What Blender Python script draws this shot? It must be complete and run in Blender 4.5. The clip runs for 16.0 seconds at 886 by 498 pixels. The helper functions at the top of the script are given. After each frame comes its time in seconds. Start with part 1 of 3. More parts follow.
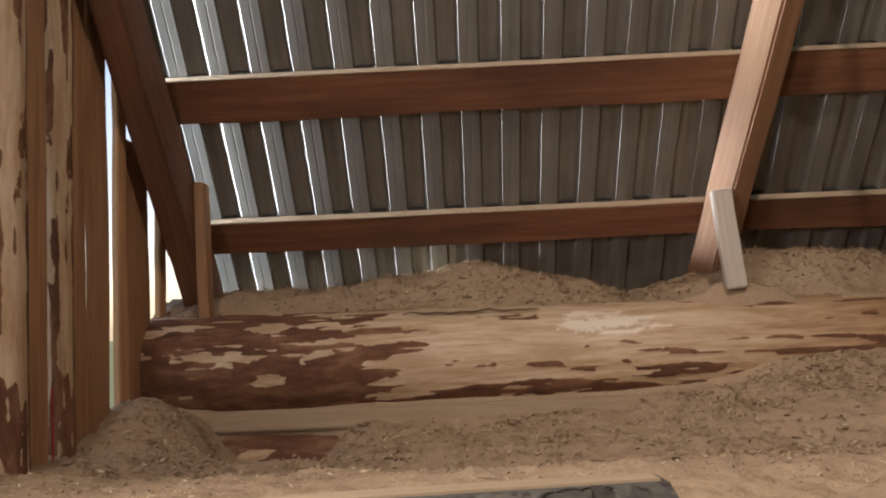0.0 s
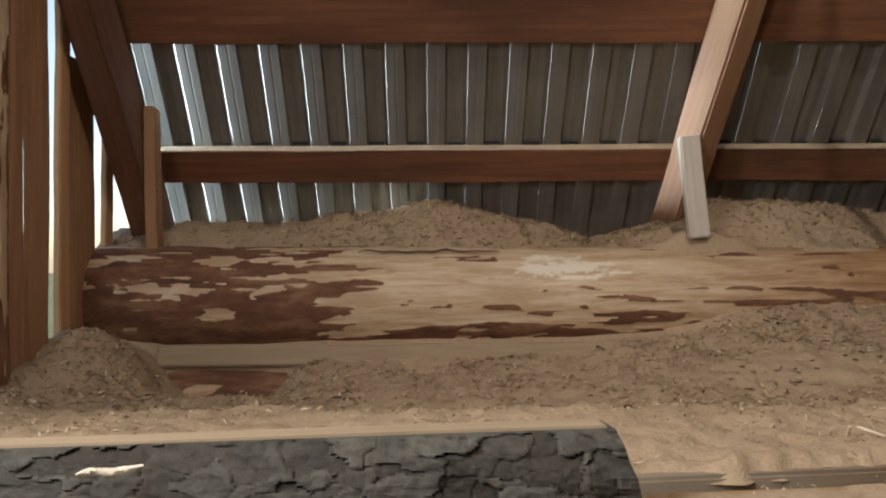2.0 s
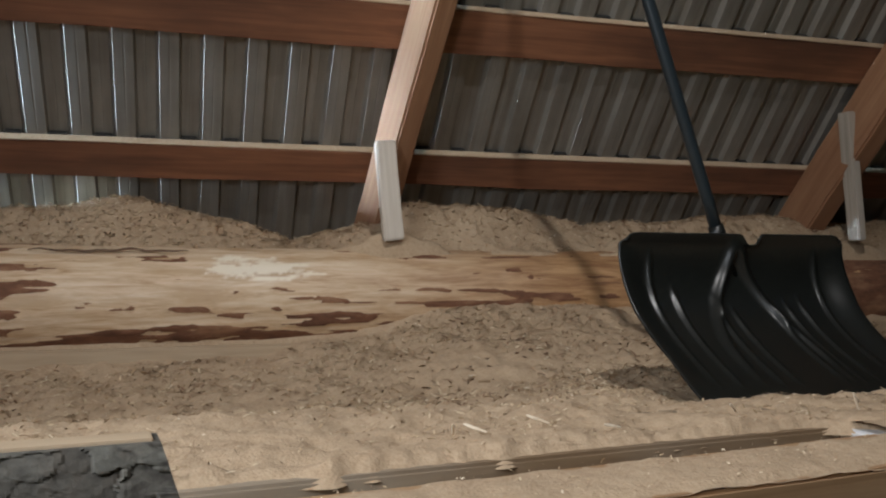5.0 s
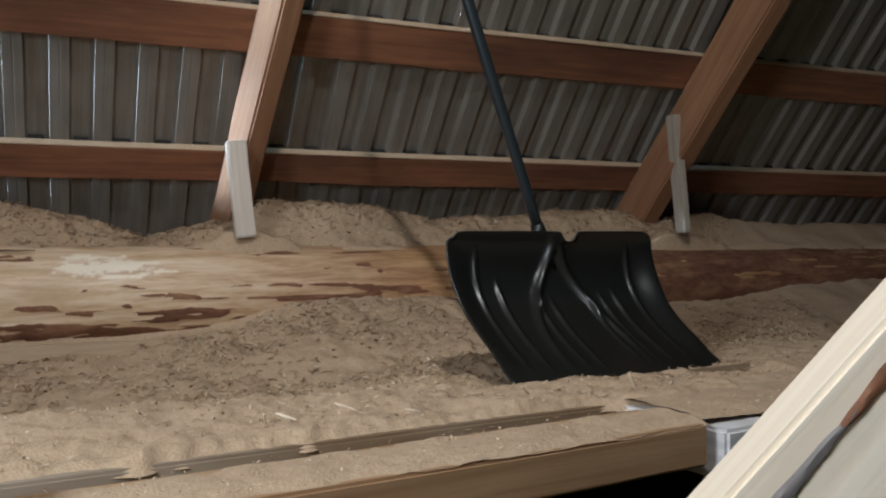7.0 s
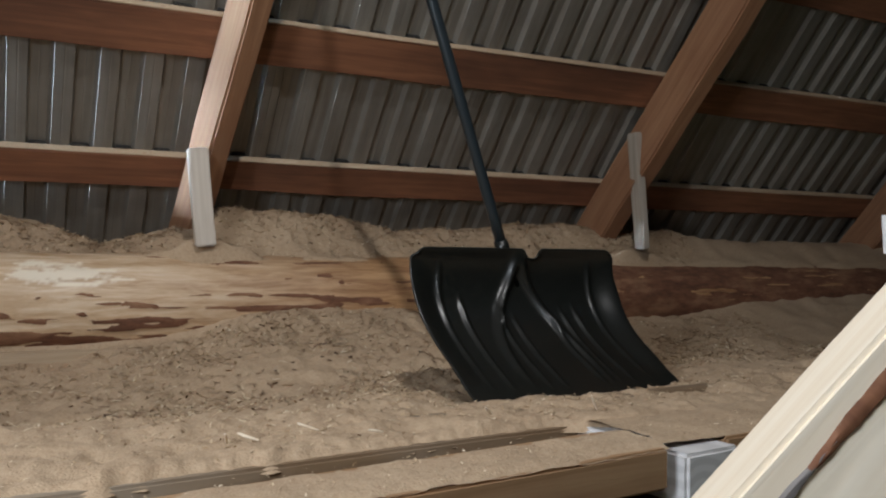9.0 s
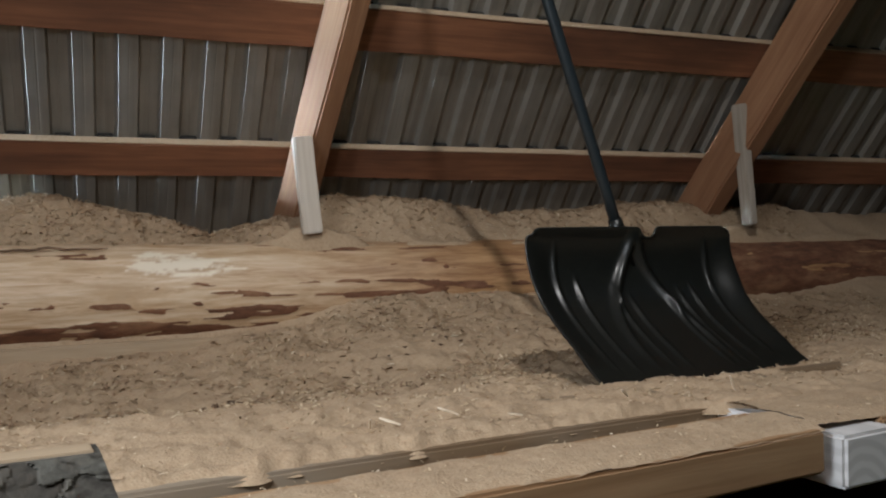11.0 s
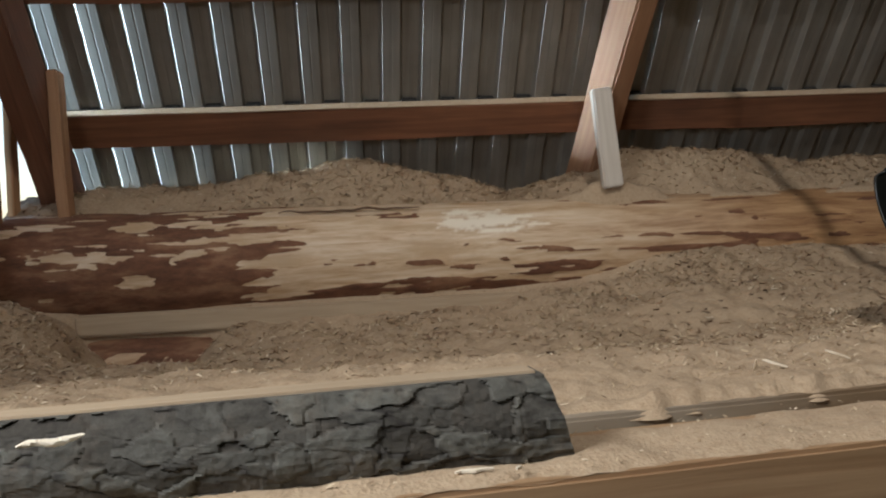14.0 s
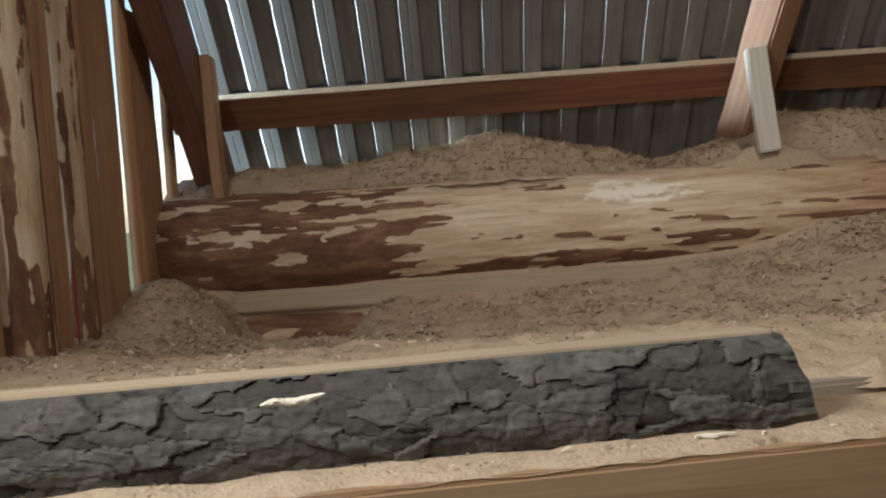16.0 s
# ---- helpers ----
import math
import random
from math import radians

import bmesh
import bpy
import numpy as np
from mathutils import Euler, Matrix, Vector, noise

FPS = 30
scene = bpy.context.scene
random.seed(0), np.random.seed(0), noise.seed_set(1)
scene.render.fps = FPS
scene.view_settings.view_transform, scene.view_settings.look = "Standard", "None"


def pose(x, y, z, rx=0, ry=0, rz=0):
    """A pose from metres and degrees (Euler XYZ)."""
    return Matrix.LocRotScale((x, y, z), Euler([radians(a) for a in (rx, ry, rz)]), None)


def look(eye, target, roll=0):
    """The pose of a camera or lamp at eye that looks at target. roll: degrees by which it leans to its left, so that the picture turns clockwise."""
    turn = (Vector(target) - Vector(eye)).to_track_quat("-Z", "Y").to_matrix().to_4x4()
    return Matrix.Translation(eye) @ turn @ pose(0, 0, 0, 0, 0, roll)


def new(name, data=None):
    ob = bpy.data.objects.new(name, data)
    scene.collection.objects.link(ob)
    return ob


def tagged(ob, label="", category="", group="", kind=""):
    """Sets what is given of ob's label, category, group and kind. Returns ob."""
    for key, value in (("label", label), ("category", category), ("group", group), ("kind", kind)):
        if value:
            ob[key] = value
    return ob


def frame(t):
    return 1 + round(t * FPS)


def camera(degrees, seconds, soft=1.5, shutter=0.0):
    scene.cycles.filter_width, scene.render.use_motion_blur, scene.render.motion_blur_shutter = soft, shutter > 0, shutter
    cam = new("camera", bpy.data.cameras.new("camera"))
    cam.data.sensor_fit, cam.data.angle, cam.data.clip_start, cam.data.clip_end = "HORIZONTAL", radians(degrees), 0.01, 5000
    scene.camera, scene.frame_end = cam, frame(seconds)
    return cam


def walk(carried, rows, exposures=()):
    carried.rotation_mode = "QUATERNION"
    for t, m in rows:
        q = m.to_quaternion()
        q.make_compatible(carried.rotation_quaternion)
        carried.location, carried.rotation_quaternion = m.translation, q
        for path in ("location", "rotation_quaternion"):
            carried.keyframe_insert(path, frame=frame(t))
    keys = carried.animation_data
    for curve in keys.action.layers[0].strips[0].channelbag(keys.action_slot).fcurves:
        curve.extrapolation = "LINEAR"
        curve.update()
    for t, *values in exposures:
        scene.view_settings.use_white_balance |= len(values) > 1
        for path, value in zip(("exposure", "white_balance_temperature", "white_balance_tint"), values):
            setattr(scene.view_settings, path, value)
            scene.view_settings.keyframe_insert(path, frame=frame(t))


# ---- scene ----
cam = camera(54.4, 16.0, soft=2.1)
METRES, EYE, TILT, LEAN, TURN = 1.3, 1.0, 2.5, 0.0, 0.0
PATH = [
    (0, (0.063, -0.314, 0.675), (0.02, 1.68, 0.829), -2.5),
    (0.5, (0.047, -0.297, 0.672), (0.001, 1.698, 0.8), -2.1),
    (1, (0.044, -0.274, 0.665), (0.014, 1.725, 0.704), -1.5),
    (1.5, (0.056, -0.276, 0.67), (0.036, 1.724, 0.678), -1.1),
    (2, (0.084, -0.249, 0.662), (0.114, 1.751, 0.686), -0.4),
    (2.5, (0.13, -0.126, 0.635), (0.228, 1.871, 0.699), 0.2),
    (3, (0.165, -0.06, 0.622), (0.368, 1.928, 0.696), 0.2),
    (3.5, (0.179, -0.107, 0.636), (0.475, 1.87, 0.702), 0.3),
    (4, (0.208, -0.137, 0.644), (0.638, 1.816, 0.693), 0.3),
    (6.5, (0.288, -0.394, 0.691), (1.005, 1.473, 0.685), -0.2),
    (7, (0.307, -0.393, 0.687), (1.126, 1.432, 0.679), -0.4),
    (7.5, (0.313, -0.398, 0.687), (1.195, 1.396, 0.679), -0.1),
    (8, (0.305, -0.398, 0.701), (1.218, 1.382, 0.713), 0.8),
    (10.5, (0.278, -0.347, 0.709), (1.117, 1.469, 0.681), -0.3),
    (11, (0.232, -0.335, 0.704), (0.979, 1.52, 0.672), -0.8),
    (11.5, (0.203, -0.321, 0.697), (0.836, 1.576, 0.665), -0.9),
    (12, (0.17, -0.304, 0.691), (0.711, 1.621, 0.647), -1.1),
    (12.5, (0.123, -0.299, 0.691), (0.589, 1.645, 0.632), -1.4),
    (13, (0.106, -0.284, 0.678), (0.494, 1.676, 0.612), -1.9),
    (13.5, (0.083, -0.272, 0.667), (0.405, 1.701, 0.592), -2.2),
    (14, (0.074, -0.269, 0.664), (0.29, 1.717, 0.581), -2.5),
    (14.5, (0.053, -0.256, 0.66), (0.201, 1.736, 0.573), -3.1),
    (15, (0.015, -0.242, 0.657), (0.088, 1.754, 0.563), -3.5),
    (15.5, (0.001, -0.236, 0.651), (0.009, 1.762, 0.548), -3.8),
    (16, (-0.017, -0.24, 0.649), (-0.059, 1.756, 0.536), -4.0),
]
walk(cam, [(t, look(eye, target, roll)) for t, eye, target, roll in PATH],
     [(0, 0.80, 7800, 23), (2, 0.80, 7200, 15), (4, 0.95, 6550, 10), (7, 1.0, 6200, 10), (11.5, 0.92, 6400, 10), (13, 0.82, 6500, 10), (16, 0.76, 6600, 10)])

# ---- roof plane ----
SLOPE = radians(50)
CU, SU = math.cos(SLOPE), math.sin(SLOPE)
RY, RZ = 2.128, 0.96           # upper inner edge of the lowest batten


def roof(x, v, n):
    """A place by x, metres up the slope, and metres outwards from the battens' inner face."""
    return Vector((x, RY - CU * v + SU * n, RZ + SU * v + CU * n))


# ---- light ----
world = bpy.data.worlds.new("sky")
scene.world = world
world.use_nodes = True
wn = world.node_tree.nodes
sky = wn.new("ShaderNodeTexSky")
sky.sky_type = 'NISHITA'
sky.sun_disc = False
sky.sun_elevation = radians(42)
sky.sun_rotation = radians(50)
world.node_tree.links.new(sky.outputs[0], wn["Background"].inputs[0])
wn["Background"].inputs[1].default_value = 0.15

sun = new("sun", bpy.data.lights.new("sun", 'SUN'))
sun.data.energy, sun.data.angle, sun.data.color = 3.0, radians(0.5), (1.0, 0.95, 0.87)
sun.matrix_world = look((5, 4, 9), (0, 1.0, 0))


def area_lamp(name, at, target, sx, sy, watts, colour):
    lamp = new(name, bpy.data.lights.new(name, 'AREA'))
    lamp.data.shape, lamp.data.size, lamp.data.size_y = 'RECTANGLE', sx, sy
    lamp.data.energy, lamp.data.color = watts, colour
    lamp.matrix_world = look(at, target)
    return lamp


# overhead lamp placed by the handle's shadow; the roof opening around it is added, unseen
overhead = area_lamp("overhead_light", (0.64, 0.004, 2.38), (1.0, 1.5, 0.55), 0.06, 0.06, 6.7, (1.0, 0.97, 0.94))
overhead.data.spread = radians(140)
# cool fill lamp added in the gable, in an opening made for it out of view
gable_lamp = area_lamp("gable_fill", (-0.77, -0.18, 1.25), (0.95, 0.35, 0.62), 0.5, 0.5, 14.5, (0.90, 0.95, 1.0))
# daylight through the slot at the verge, between the end rafter and the sheets
slot = area_lamp("verge_daylight", (0, 0, 0), (1, 0, 0), 0.020, 2.4, 5.6, (0.58, 0.80, 1.0))
slot.data.spread = radians(20)
slot.matrix_world = Matrix(((0, 0, -1, -0.738), (SU, -CU, 0, roof(0, 0.6, 0.0150).y), (CU, SU, 0, roof(0, 0.6, 0.0150).z), (0, 0, 0, 1)))


# ---- materials ----
def material(name, rough=0.8, metal=0.0):
    m = bpy.data.materials.new(name)
    m.use_nodes = True
    b = m.node_tree.nodes["Principled BSDF"]
    b.inputs["Roughness"].default_value, b.inputs["Metallic"].default_value = rough, metal
    return m, m.node_tree, b


def node(nt, kind, **kw):
    n = nt.nodes.new(kind)
    for k, v in kw.items():
        n.inputs[k.replace("_", " ")].default_value = v
    return n


def ramp(nt, fac, stops):
    r = nt.nodes.new("ShaderNodeValToRGB")
    while len(r.color_ramp.elements) < len(stops):
        r.color_ramp.elements.new(0.5)
    for e, (p, c) in zip(r.color_ramp.elements, stops):
        e.position, e.color = p, (*c, 1)
    nt.links.new(fac, r.inputs[0])
    return r.outputs[0]


def coords(nt, scale, jitter=True):
    tc = nt.nodes.new("ShaderNodeTexCoord")
    mp = nt.nodes.new("ShaderNodeMapping")
    mp.inputs["Scale"].default_value = scale
    nt.links.new(tc.outputs["Object"], mp.inputs[0])
    if jitter:
        info = nt.nodes.new("ShaderNodeObjectInfo")
        mul = nt.nodes.new("ShaderNodeMath")
        mul.operation = 'MULTIPLY'
        mul.inputs[1].default_value = 37.0
        nt.links.new(info.outputs["Random"], mul.inputs[0])
        nt.links.new(mul.outputs[0], mp.inputs["Location"])
    return mp.outputs[0]


def mix(nt, fac, a, b, blend='MIX'):
    m = nt.nodes.new("ShaderNodeMix")
    m.data_type, m.blend_type = 'RGBA', blend
    for sock, v in ((m.inputs[0], fac), (m.inputs[6], a), (m.inputs[7], b)):
        if isinstance(v, bpy.types.NodeSocket):
            nt.links.new(v, sock)
        elif isinstance(v, (int, float)):
            sock.default_value = v
        else:
            sock.default_value = (*v, 1)
    return m.outputs[2]


def bump(nt, b, height, strength, dist):
    n = nt.nodes.new("ShaderNodeBump")
    n.inputs["Strength"].default_value, n.inputs["Distance"].default_value = strength, dist
    nt.links.new(height, n.inputs["Height"])
    nt.links.new(n.outputs[0], b.inputs["Normal"])


def wood(name, light, dark, axis=0, rough=0.75, grain=60, stain=None, amount=0.5):
    """Sawn wood, with the grain along one axis of the object."""
    m, nt, b = material(name, rough)
    s = [grain, grain, grain]
    s[axis] = grain / 22
    n1 = node(nt, "ShaderNodeTexNoise", Scale=1.0, Detail=6.0, Roughness=0.6, Distortion=0.6)
    nt.links.new(coords(nt, s), n1.inputs[0])
    col = ramp(nt, n1.outputs[0], [(0.3, dark), (0.68, light)])
    s2 = [5, 5, 5]
    s2[axis] = 1.6
    n2 = node(nt, "ShaderNodeTexNoise", Scale=1.0, Detail=4.0, Roughness=0.6)
    nt.links.new(coords(nt, s2), n2.inputs[0])
    f2 = ramp(nt, n2.outputs[0], [(0.42, (0, 0, 0)), (0.7, (1, 1, 1))])
    mulf = nt.nodes.new("ShaderNodeMath")
    mulf.operation = 'MULTIPLY'
    mulf.inputs[1].default_value = amount
    nt.links.new(f2, mulf.inputs[0])
    col = mix(nt, mulf.outputs[0], col, stain or tuple(c * 0.55 for c in dark))
    nt.links.new(col, b.inputs["Base Color"])
    bump(nt, b, n1.outputs[0], 0.35, 0.002)
    return m


M_RAFTER = wood("rafter_wood", (0.33, 0.175, 0.092), (0.22, 0.105, 0.05), 2, stain=(0.16, 0.066, 0.032), amount=0.55)
M_REDDARK = wood("dark_red_stained_wood", (0.22, 0.095, 0.05), (0.12, 0.05, 0.026), 2, stain=(0.05, 0.022, 0.014), amount=0.6)
M_BATTEN = wood("batten_wood", (0.27, 0.115, 0.055), (0.15, 0.057, 0.027), 0, stain=(0.055, 0.022, 0.012), amount=0.75)
M_PALE = wood("pale_wood", (0.66, 0.60, 0.52), (0.52, 0.46, 0.38), 2, amount=0.15)
M_BOARD = wood("board_wood", (0.52, 0.305, 0.165), (0.35, 0.18, 0.088), 2, stain=(0.20, 0.095, 0.05), amount=0.55)
M_ORANGE = wood("fresh_board_wood", (0.72, 0.44, 0.24), (0.56, 0.31, 0.15), 2, amount=0.25)
M_PLANK = wood("plank_wood", (0.42, 0.265, 0.14), (0.29, 0.165, 0.078), 0, stain=(0.17, 0.085, 0.04), amount=0.45)
M_DARKWOOD = wood("old_dark_wood", (0.12, 0.065, 0.035), (0.05, 0.026, 0.015), 0, amount=0.5)
M_CRUMB = wood("dark_brown_crumb", (0.17, 0.10, 0.058), (0.075, 0.042, 0.024), 0, amount=0.4)
M_ENDGRAIN = wood("pale_end_wood", (0.70, 0.68, 0.66), (0.52, 0.50, 0.49), 0, grain=40, amount=0.1)
M_FRESH = wood("fresh_plank_wood", (0.84, 0.75, 0.60), (0.74, 0.62, 0.46), 2, amount=0.2, stain=(0.6, 0.43, 0.27))

M_GREYED = wood("greyed_plank_wood", (0.24, 0.16, 0.09), (0.15, 0.095, 0.05), 0, stain=(0.38, 0.34, 0.27), amount=0.6)
M_DUSTY = wood("dusty_sawn_wood", (0.47, 0.36, 0.24), (0.37, 0.27, 0.17), 0, grain=90, amount=0.3)

M_RINGS, nt, b = material("pale_end_grain", 0.8)
wv = node(nt, "ShaderNodeTexWave", Scale=17.0, Distortion=3.0, Detail=3.0)
wv.wave_type, wv.rings_direction = 'RINGS', 'Y'
tc = nt.nodes.new("ShaderNodeTexCoord")
mp = nt.nodes.new("ShaderNodeMapping")
mp.inputs["Location"].default_value = (0.02, 0.0, 0.05)
nt.links.new(tc.outputs["Object"], mp.inputs[0])
nt.links.new(mp.outputs[0], wv.inputs[0])
nt.links.new(ramp(nt, wv.outputs["Fac"], [(0.2, (0.55, 0.54, 0.53)), (0.8, (0.65, 0.64, 0.63))]), b.inputs["Base Color"])
M_GREYWOOD = wood("grey_block_wood", (0.42, 0.37, 0.31), (0.30, 0.26, 0.21), 2, amount=0.3)
M_STAIN = wood("grey_stained_wood", (0.30, 0.27, 0.25), (0.17, 0.15, 0.14), 2, amount=0.4)

# sawdust
M_SAWDUST, nt, b = material("sawdust", 0.95)
na = node(nt, "ShaderNodeTexNoise", Scale=5.0, Detail=5.0, Roughness=0.65)
nb = node(nt, "ShaderNodeTexNoise", Scale=130.0, Detail=4.0, Roughness=0.7)
nc = node(nt, "ShaderNodeTexVoronoi", Scale=270.0)
oc = coords(nt, (1, 1, 1), False)
for n in (na, nb, nc):
    nt.links.new(oc, n.inputs["Vector"])
c1 = ramp(nt, na.outputs[0], [(0.3, (0.385, 0.268, 0.165)), (0.7, (0.49, 0.363, 0.237))])
c2 = ramp(nt, nb.outputs[0], [(0.30, (0.23, 0.148, 0.083)), (0.46, (0.41, 0.298, 0.19)), (0.8, (0.53, 0.418, 0.29))])
nt.links.new(mix(nt, 0.5, c1, c2), b.inputs["Base Color"])
addh = nt.nodes.new("ShaderNodeMath")
addh.operation = 'ADD'
nt.links.new(nb.outputs[0], addh.inputs[0])
nt.links.new(nc.outputs[0], addh.inputs[1])
bump(nt, b, addh.outputs[0], 0.4, 0.0025)

# loose shavings, each with its own tint
M_CHIP, nt, b = material("wood_shavings", 0.85)
gi = nt.nodes.new("ShaderNodeNewGeometry")
nt.links.new(ramp(nt, gi.outputs["Random Per Island"], [(0.0, (0.20, 0.125, 0.07)), (0.14, (0.32, 0.215, 0.125)),
             (0.45, (0.44, 0.32, 0.19)), (0.85, (0.57, 0.45, 0.30)), (1.0, (0.74, 0.62, 0.45))]), b.inputs["Base Color"])

M_COARSE, nt, b = material("coarse_wood_chips", 0.85)
gi = nt.nodes.new("ShaderNodeNewGeometry")
nt.links.new(ramp(nt, gi.outputs["Random Per Island"], [(0.0, (0.15, 0.09, 0.05)), (0.4, (0.27, 0.17, 0.10)),
             (0.7, (0.37, 0.26, 0.15)), (0.85, (0.52, 0.40, 0.26)), (1.0, (0.76, 0.65, 0.48))]), b.inputs["Base Color"])

# galvanised sheet
M_SHEET, nt, b = material("galvanised_sheet", 0.5, 0.55)
n1 = node(nt, "ShaderNodeTexNoise", Scale=3.0, Detail=5.0, Roughness=0.65)
n2 = node(nt, "ShaderNodeTexNoise", Scale=1.0, Detail=3.0)
nt.links.new(coords(nt, (1, 1, 1)), n1.inputs[0])
nt.links.new(coords(nt, (40, 2, 2)), n2.inputs[0])
c1 = ramp(nt, n1.outputs[0], [(0.3, (0.145, 0.13, 0.108)), (0.7, (0.25, 0.237, 0.21))])
c2 = ramp(nt, n2.outputs[0], [(0.35, (0.17, 0.148, 0.12)), (0.65, (0.31, 0.30, 0.275))])
nt.links.new(mix(nt, 0.4, c1, c2), b.inputs["Base Color"])
nt.links.new(ramp(nt, n1.outputs[0], [(0.3, (0.66, 0.66, 0.66)), (0.7, (0.52, 0.52, 0.52))]), b.inputs["Roughness"])

# log: bark left on the peeled wood where the mesh says so
M_LOG, nt, b = material("half_peeled_log", 0.6)
at = nt.nodes.new("ShaderNodeAttribute")
at.attribute_name = "bark"
age = nt.nodes.new("ShaderNodeAttribute")
age.attribute_name = "age"
n1 = node(nt, "ShaderNodeTexNoise", Scale=1.0, Detail=6.0, Roughness=0.65, Distortion=0.5)
nt.links.new(coords(nt, (7, 60, 60)), n1.inputs[0])
n2 = node(nt, "ShaderNodeTexNoise", Scale=1.0, Detail=5.0, Roughness=0.7)
nt.links.new(coords(nt, (25, 70, 70)), n2.inputs[0])
peeled = ramp(nt, n1.outputs[0], [(0.32, (0.44, 0.28, 0.15)), (0.5, (0.62, 0.46, 0.30)), (0.7, (0.74, 0.61, 0.45))])
aged = ramp(nt, n1.outputs[0], [(0.3, (0.22, 0.10, 0.045)), (0.6, (0.46, 0.27, 0.13)), (0.8, (0.56, 0.36, 0.19))])
# highlight on the log, painted into the wood's colour as a pale spot
bright = nt.nodes.new("ShaderNodeAttribute")
bright.attribute_name = "bright"
nbk = node(nt, "ShaderNodeTexNoise", Scale=1.0, Detail=5.0, Roughness=0.65)
nt.links.new(coords(nt, (8, 24, 24)), nbk.inputs[0])
bark = mix(nt, 0.5, ramp(nt, n2.outputs[0], [(0.3, (0.07, 0.03, 0.016)), (0.55, (0.18, 0.08, 0.042)), (0.8, (0.31, 0.16, 0.09))]),
           ramp(nt, nbk.outputs[0], [(0.35, (0.085, 0.034, 0.018)), (0.5, (0.19, 0.084, 0.044)), (0.62, (0.36, 0.20, 0.11))]))
n3 = node(nt, "ShaderNodeTexNoise", Scale=1.0, Detail=5.0, Roughness=0.6)
nt.links.new(coords(nt, (4, 16, 16)), n3.inputs[0])
peeled = mix(nt, ramp(nt, n3.outputs[0], [(0.5, (0, 0, 0)), (0.62, (0.75, 0.75, 0.75))]), peeled, (0.47, 0.32, 0.18))
under = mix(nt, age.outputs["Fac"], peeled, aged)
under = mix(nt, bright.outputs["Fac"], under, (0.82, 0.73, 0.58))
edge = nt.nodes.new("ShaderNodeMath")
edge.operation = 'MULTIPLY_ADD'
edge.inputs[1].default_value = 0.35
nt.links.new(n2.outputs[0], edge.inputs[0])
nt.links.new(at.outputs["Fac"], edge.inputs[2])
barky = ramp(nt, edge.outputs[0], [(0.425, (0, 0, 0)), (0.465, (1, 1, 1))])
nt.links.new(mix(nt, barky, under, bark), b.inputs["Base Color"])
nt.links.new(ramp(nt, barky, [(0.0, (0.5, 0.5, 0.5)), (1.0, (0.85, 0.85, 0.85))]), b.inputs["Roughness"])
bump(nt, b, n2.outputs[0], 0.35, 0.003)

# grey flaky bark
M_BARK, nt, b = material("grey_bark", 0.9)
n1 = node(nt, "ShaderNodeTexNoise", Scale=28.0, Detail=6.0, Roughness=0.7)
n2 = node(nt, "ShaderNodeTexNoise", Scale=110.0, Detail=4.0, Roughness=0.7)
oc = coords(nt, (1, 1, 1), False)
nt.links.new(oc, n1.inputs[0])
nt.links.new(oc, n2.inputs[0])
c1 = ramp(nt, n1.outputs[0], [(0.3, (0.045, 0.036, 0.028)), (0.5, (0.115, 0.105, 0.088)), (0.75, (0.145, 0.105, 0.076))])
c2 = ramp(nt, n2.outputs[0], [(0.35, (0.04, 0.033, 0.026)), (0.7, (0.19, 0.18, 0.152))])
crack = nt.nodes.new("ShaderNodeAttribute")
crack.attribute_name = "crack"
plate = nt.nodes.new("ShaderNodeAttribute")
plate.attribute_name = "plate"
scale_tint = ramp(nt, plate.outputs["Fac"], [(0.0, (0.42, 0.39, 0.36)), (0.5, (0.70, 0.71, 0.70)), (1.0, (0.92, 0.96, 0.95))])
flaky = mix(nt, 1.0, mix(nt, 0.4, c1, c2), scale_tint, 'MULTIPLY')
nt.links.new(mix(nt, crack.outputs["Fac"], flaky, (0.016, 0.012, 0.010)), b.inputs["Base Color"])
bump(nt, b, n2.outputs[0], 0.5, 0.003)

M_PLASTIC, nt, b = material("black_plastic", 0.32)
n1 = node(nt, "ShaderNodeTexNoise", Scale=140.0, Detail=4.0, Roughness=0.6)
nt.links.new(coords(nt, (1, 1, 1)), n1.inputs[0])
nt.links.new(ramp(nt, n1.outputs[0], [(0.4, (0.007, 0.008, 0.007)), (0.8, (0.012, 0.0135, 0.0115))]), b.inputs["Base Color"])
b.inputs["Roughness"].default_value = 0.33
b.inputs["Specular IOR Level"].default_value = 0.45
M_TUBE, nt, b = material("dark_tube", 0.3, 0.3)
b.inputs["Base Color"].default_value = (0.022, 0.03, 0.035, 1)
# near-black that paints the shade inside the sheet ribs' mouths
M_RIBSHADE, nt, b = material("rib_mouth_shade", 0.95)
nf = node(nt, "ShaderNodeTexNoise", Scale=160.0, Detail=3.0)
nt.links.new(coords(nt, (1, 1, 1), False), nf.inputs[0])
nt.links.new(ramp(nt, nf.outputs[0], [(0.35, (0.012, 0.011, 0.010)), (0.7, (0.03, 0.027, 0.023))]), b.inputs["Base Color"])
M_RED, nt, b = material("red_strip", 0.6)
b.inputs["Base Color"].default_value = (0.5, 0.03, 0.03, 1)


# ---- building blocks ----
def finish(name, bm, mat, parent=None, label="", smooth=False):
    me = bpy.data.meshes.new(name)
    bm.to_mesh(me)
    bm.free()
    me.materials.append(mat)
    for p in me.polygons:
        p.use_smooth = True
    if not smooth:
        me.set_sharp_from_angle(angle=radians(32))
    ob = new(name, me)
    if parent:
        ob.parent = parent
    if label:
        ob["label"] = label
    return ob


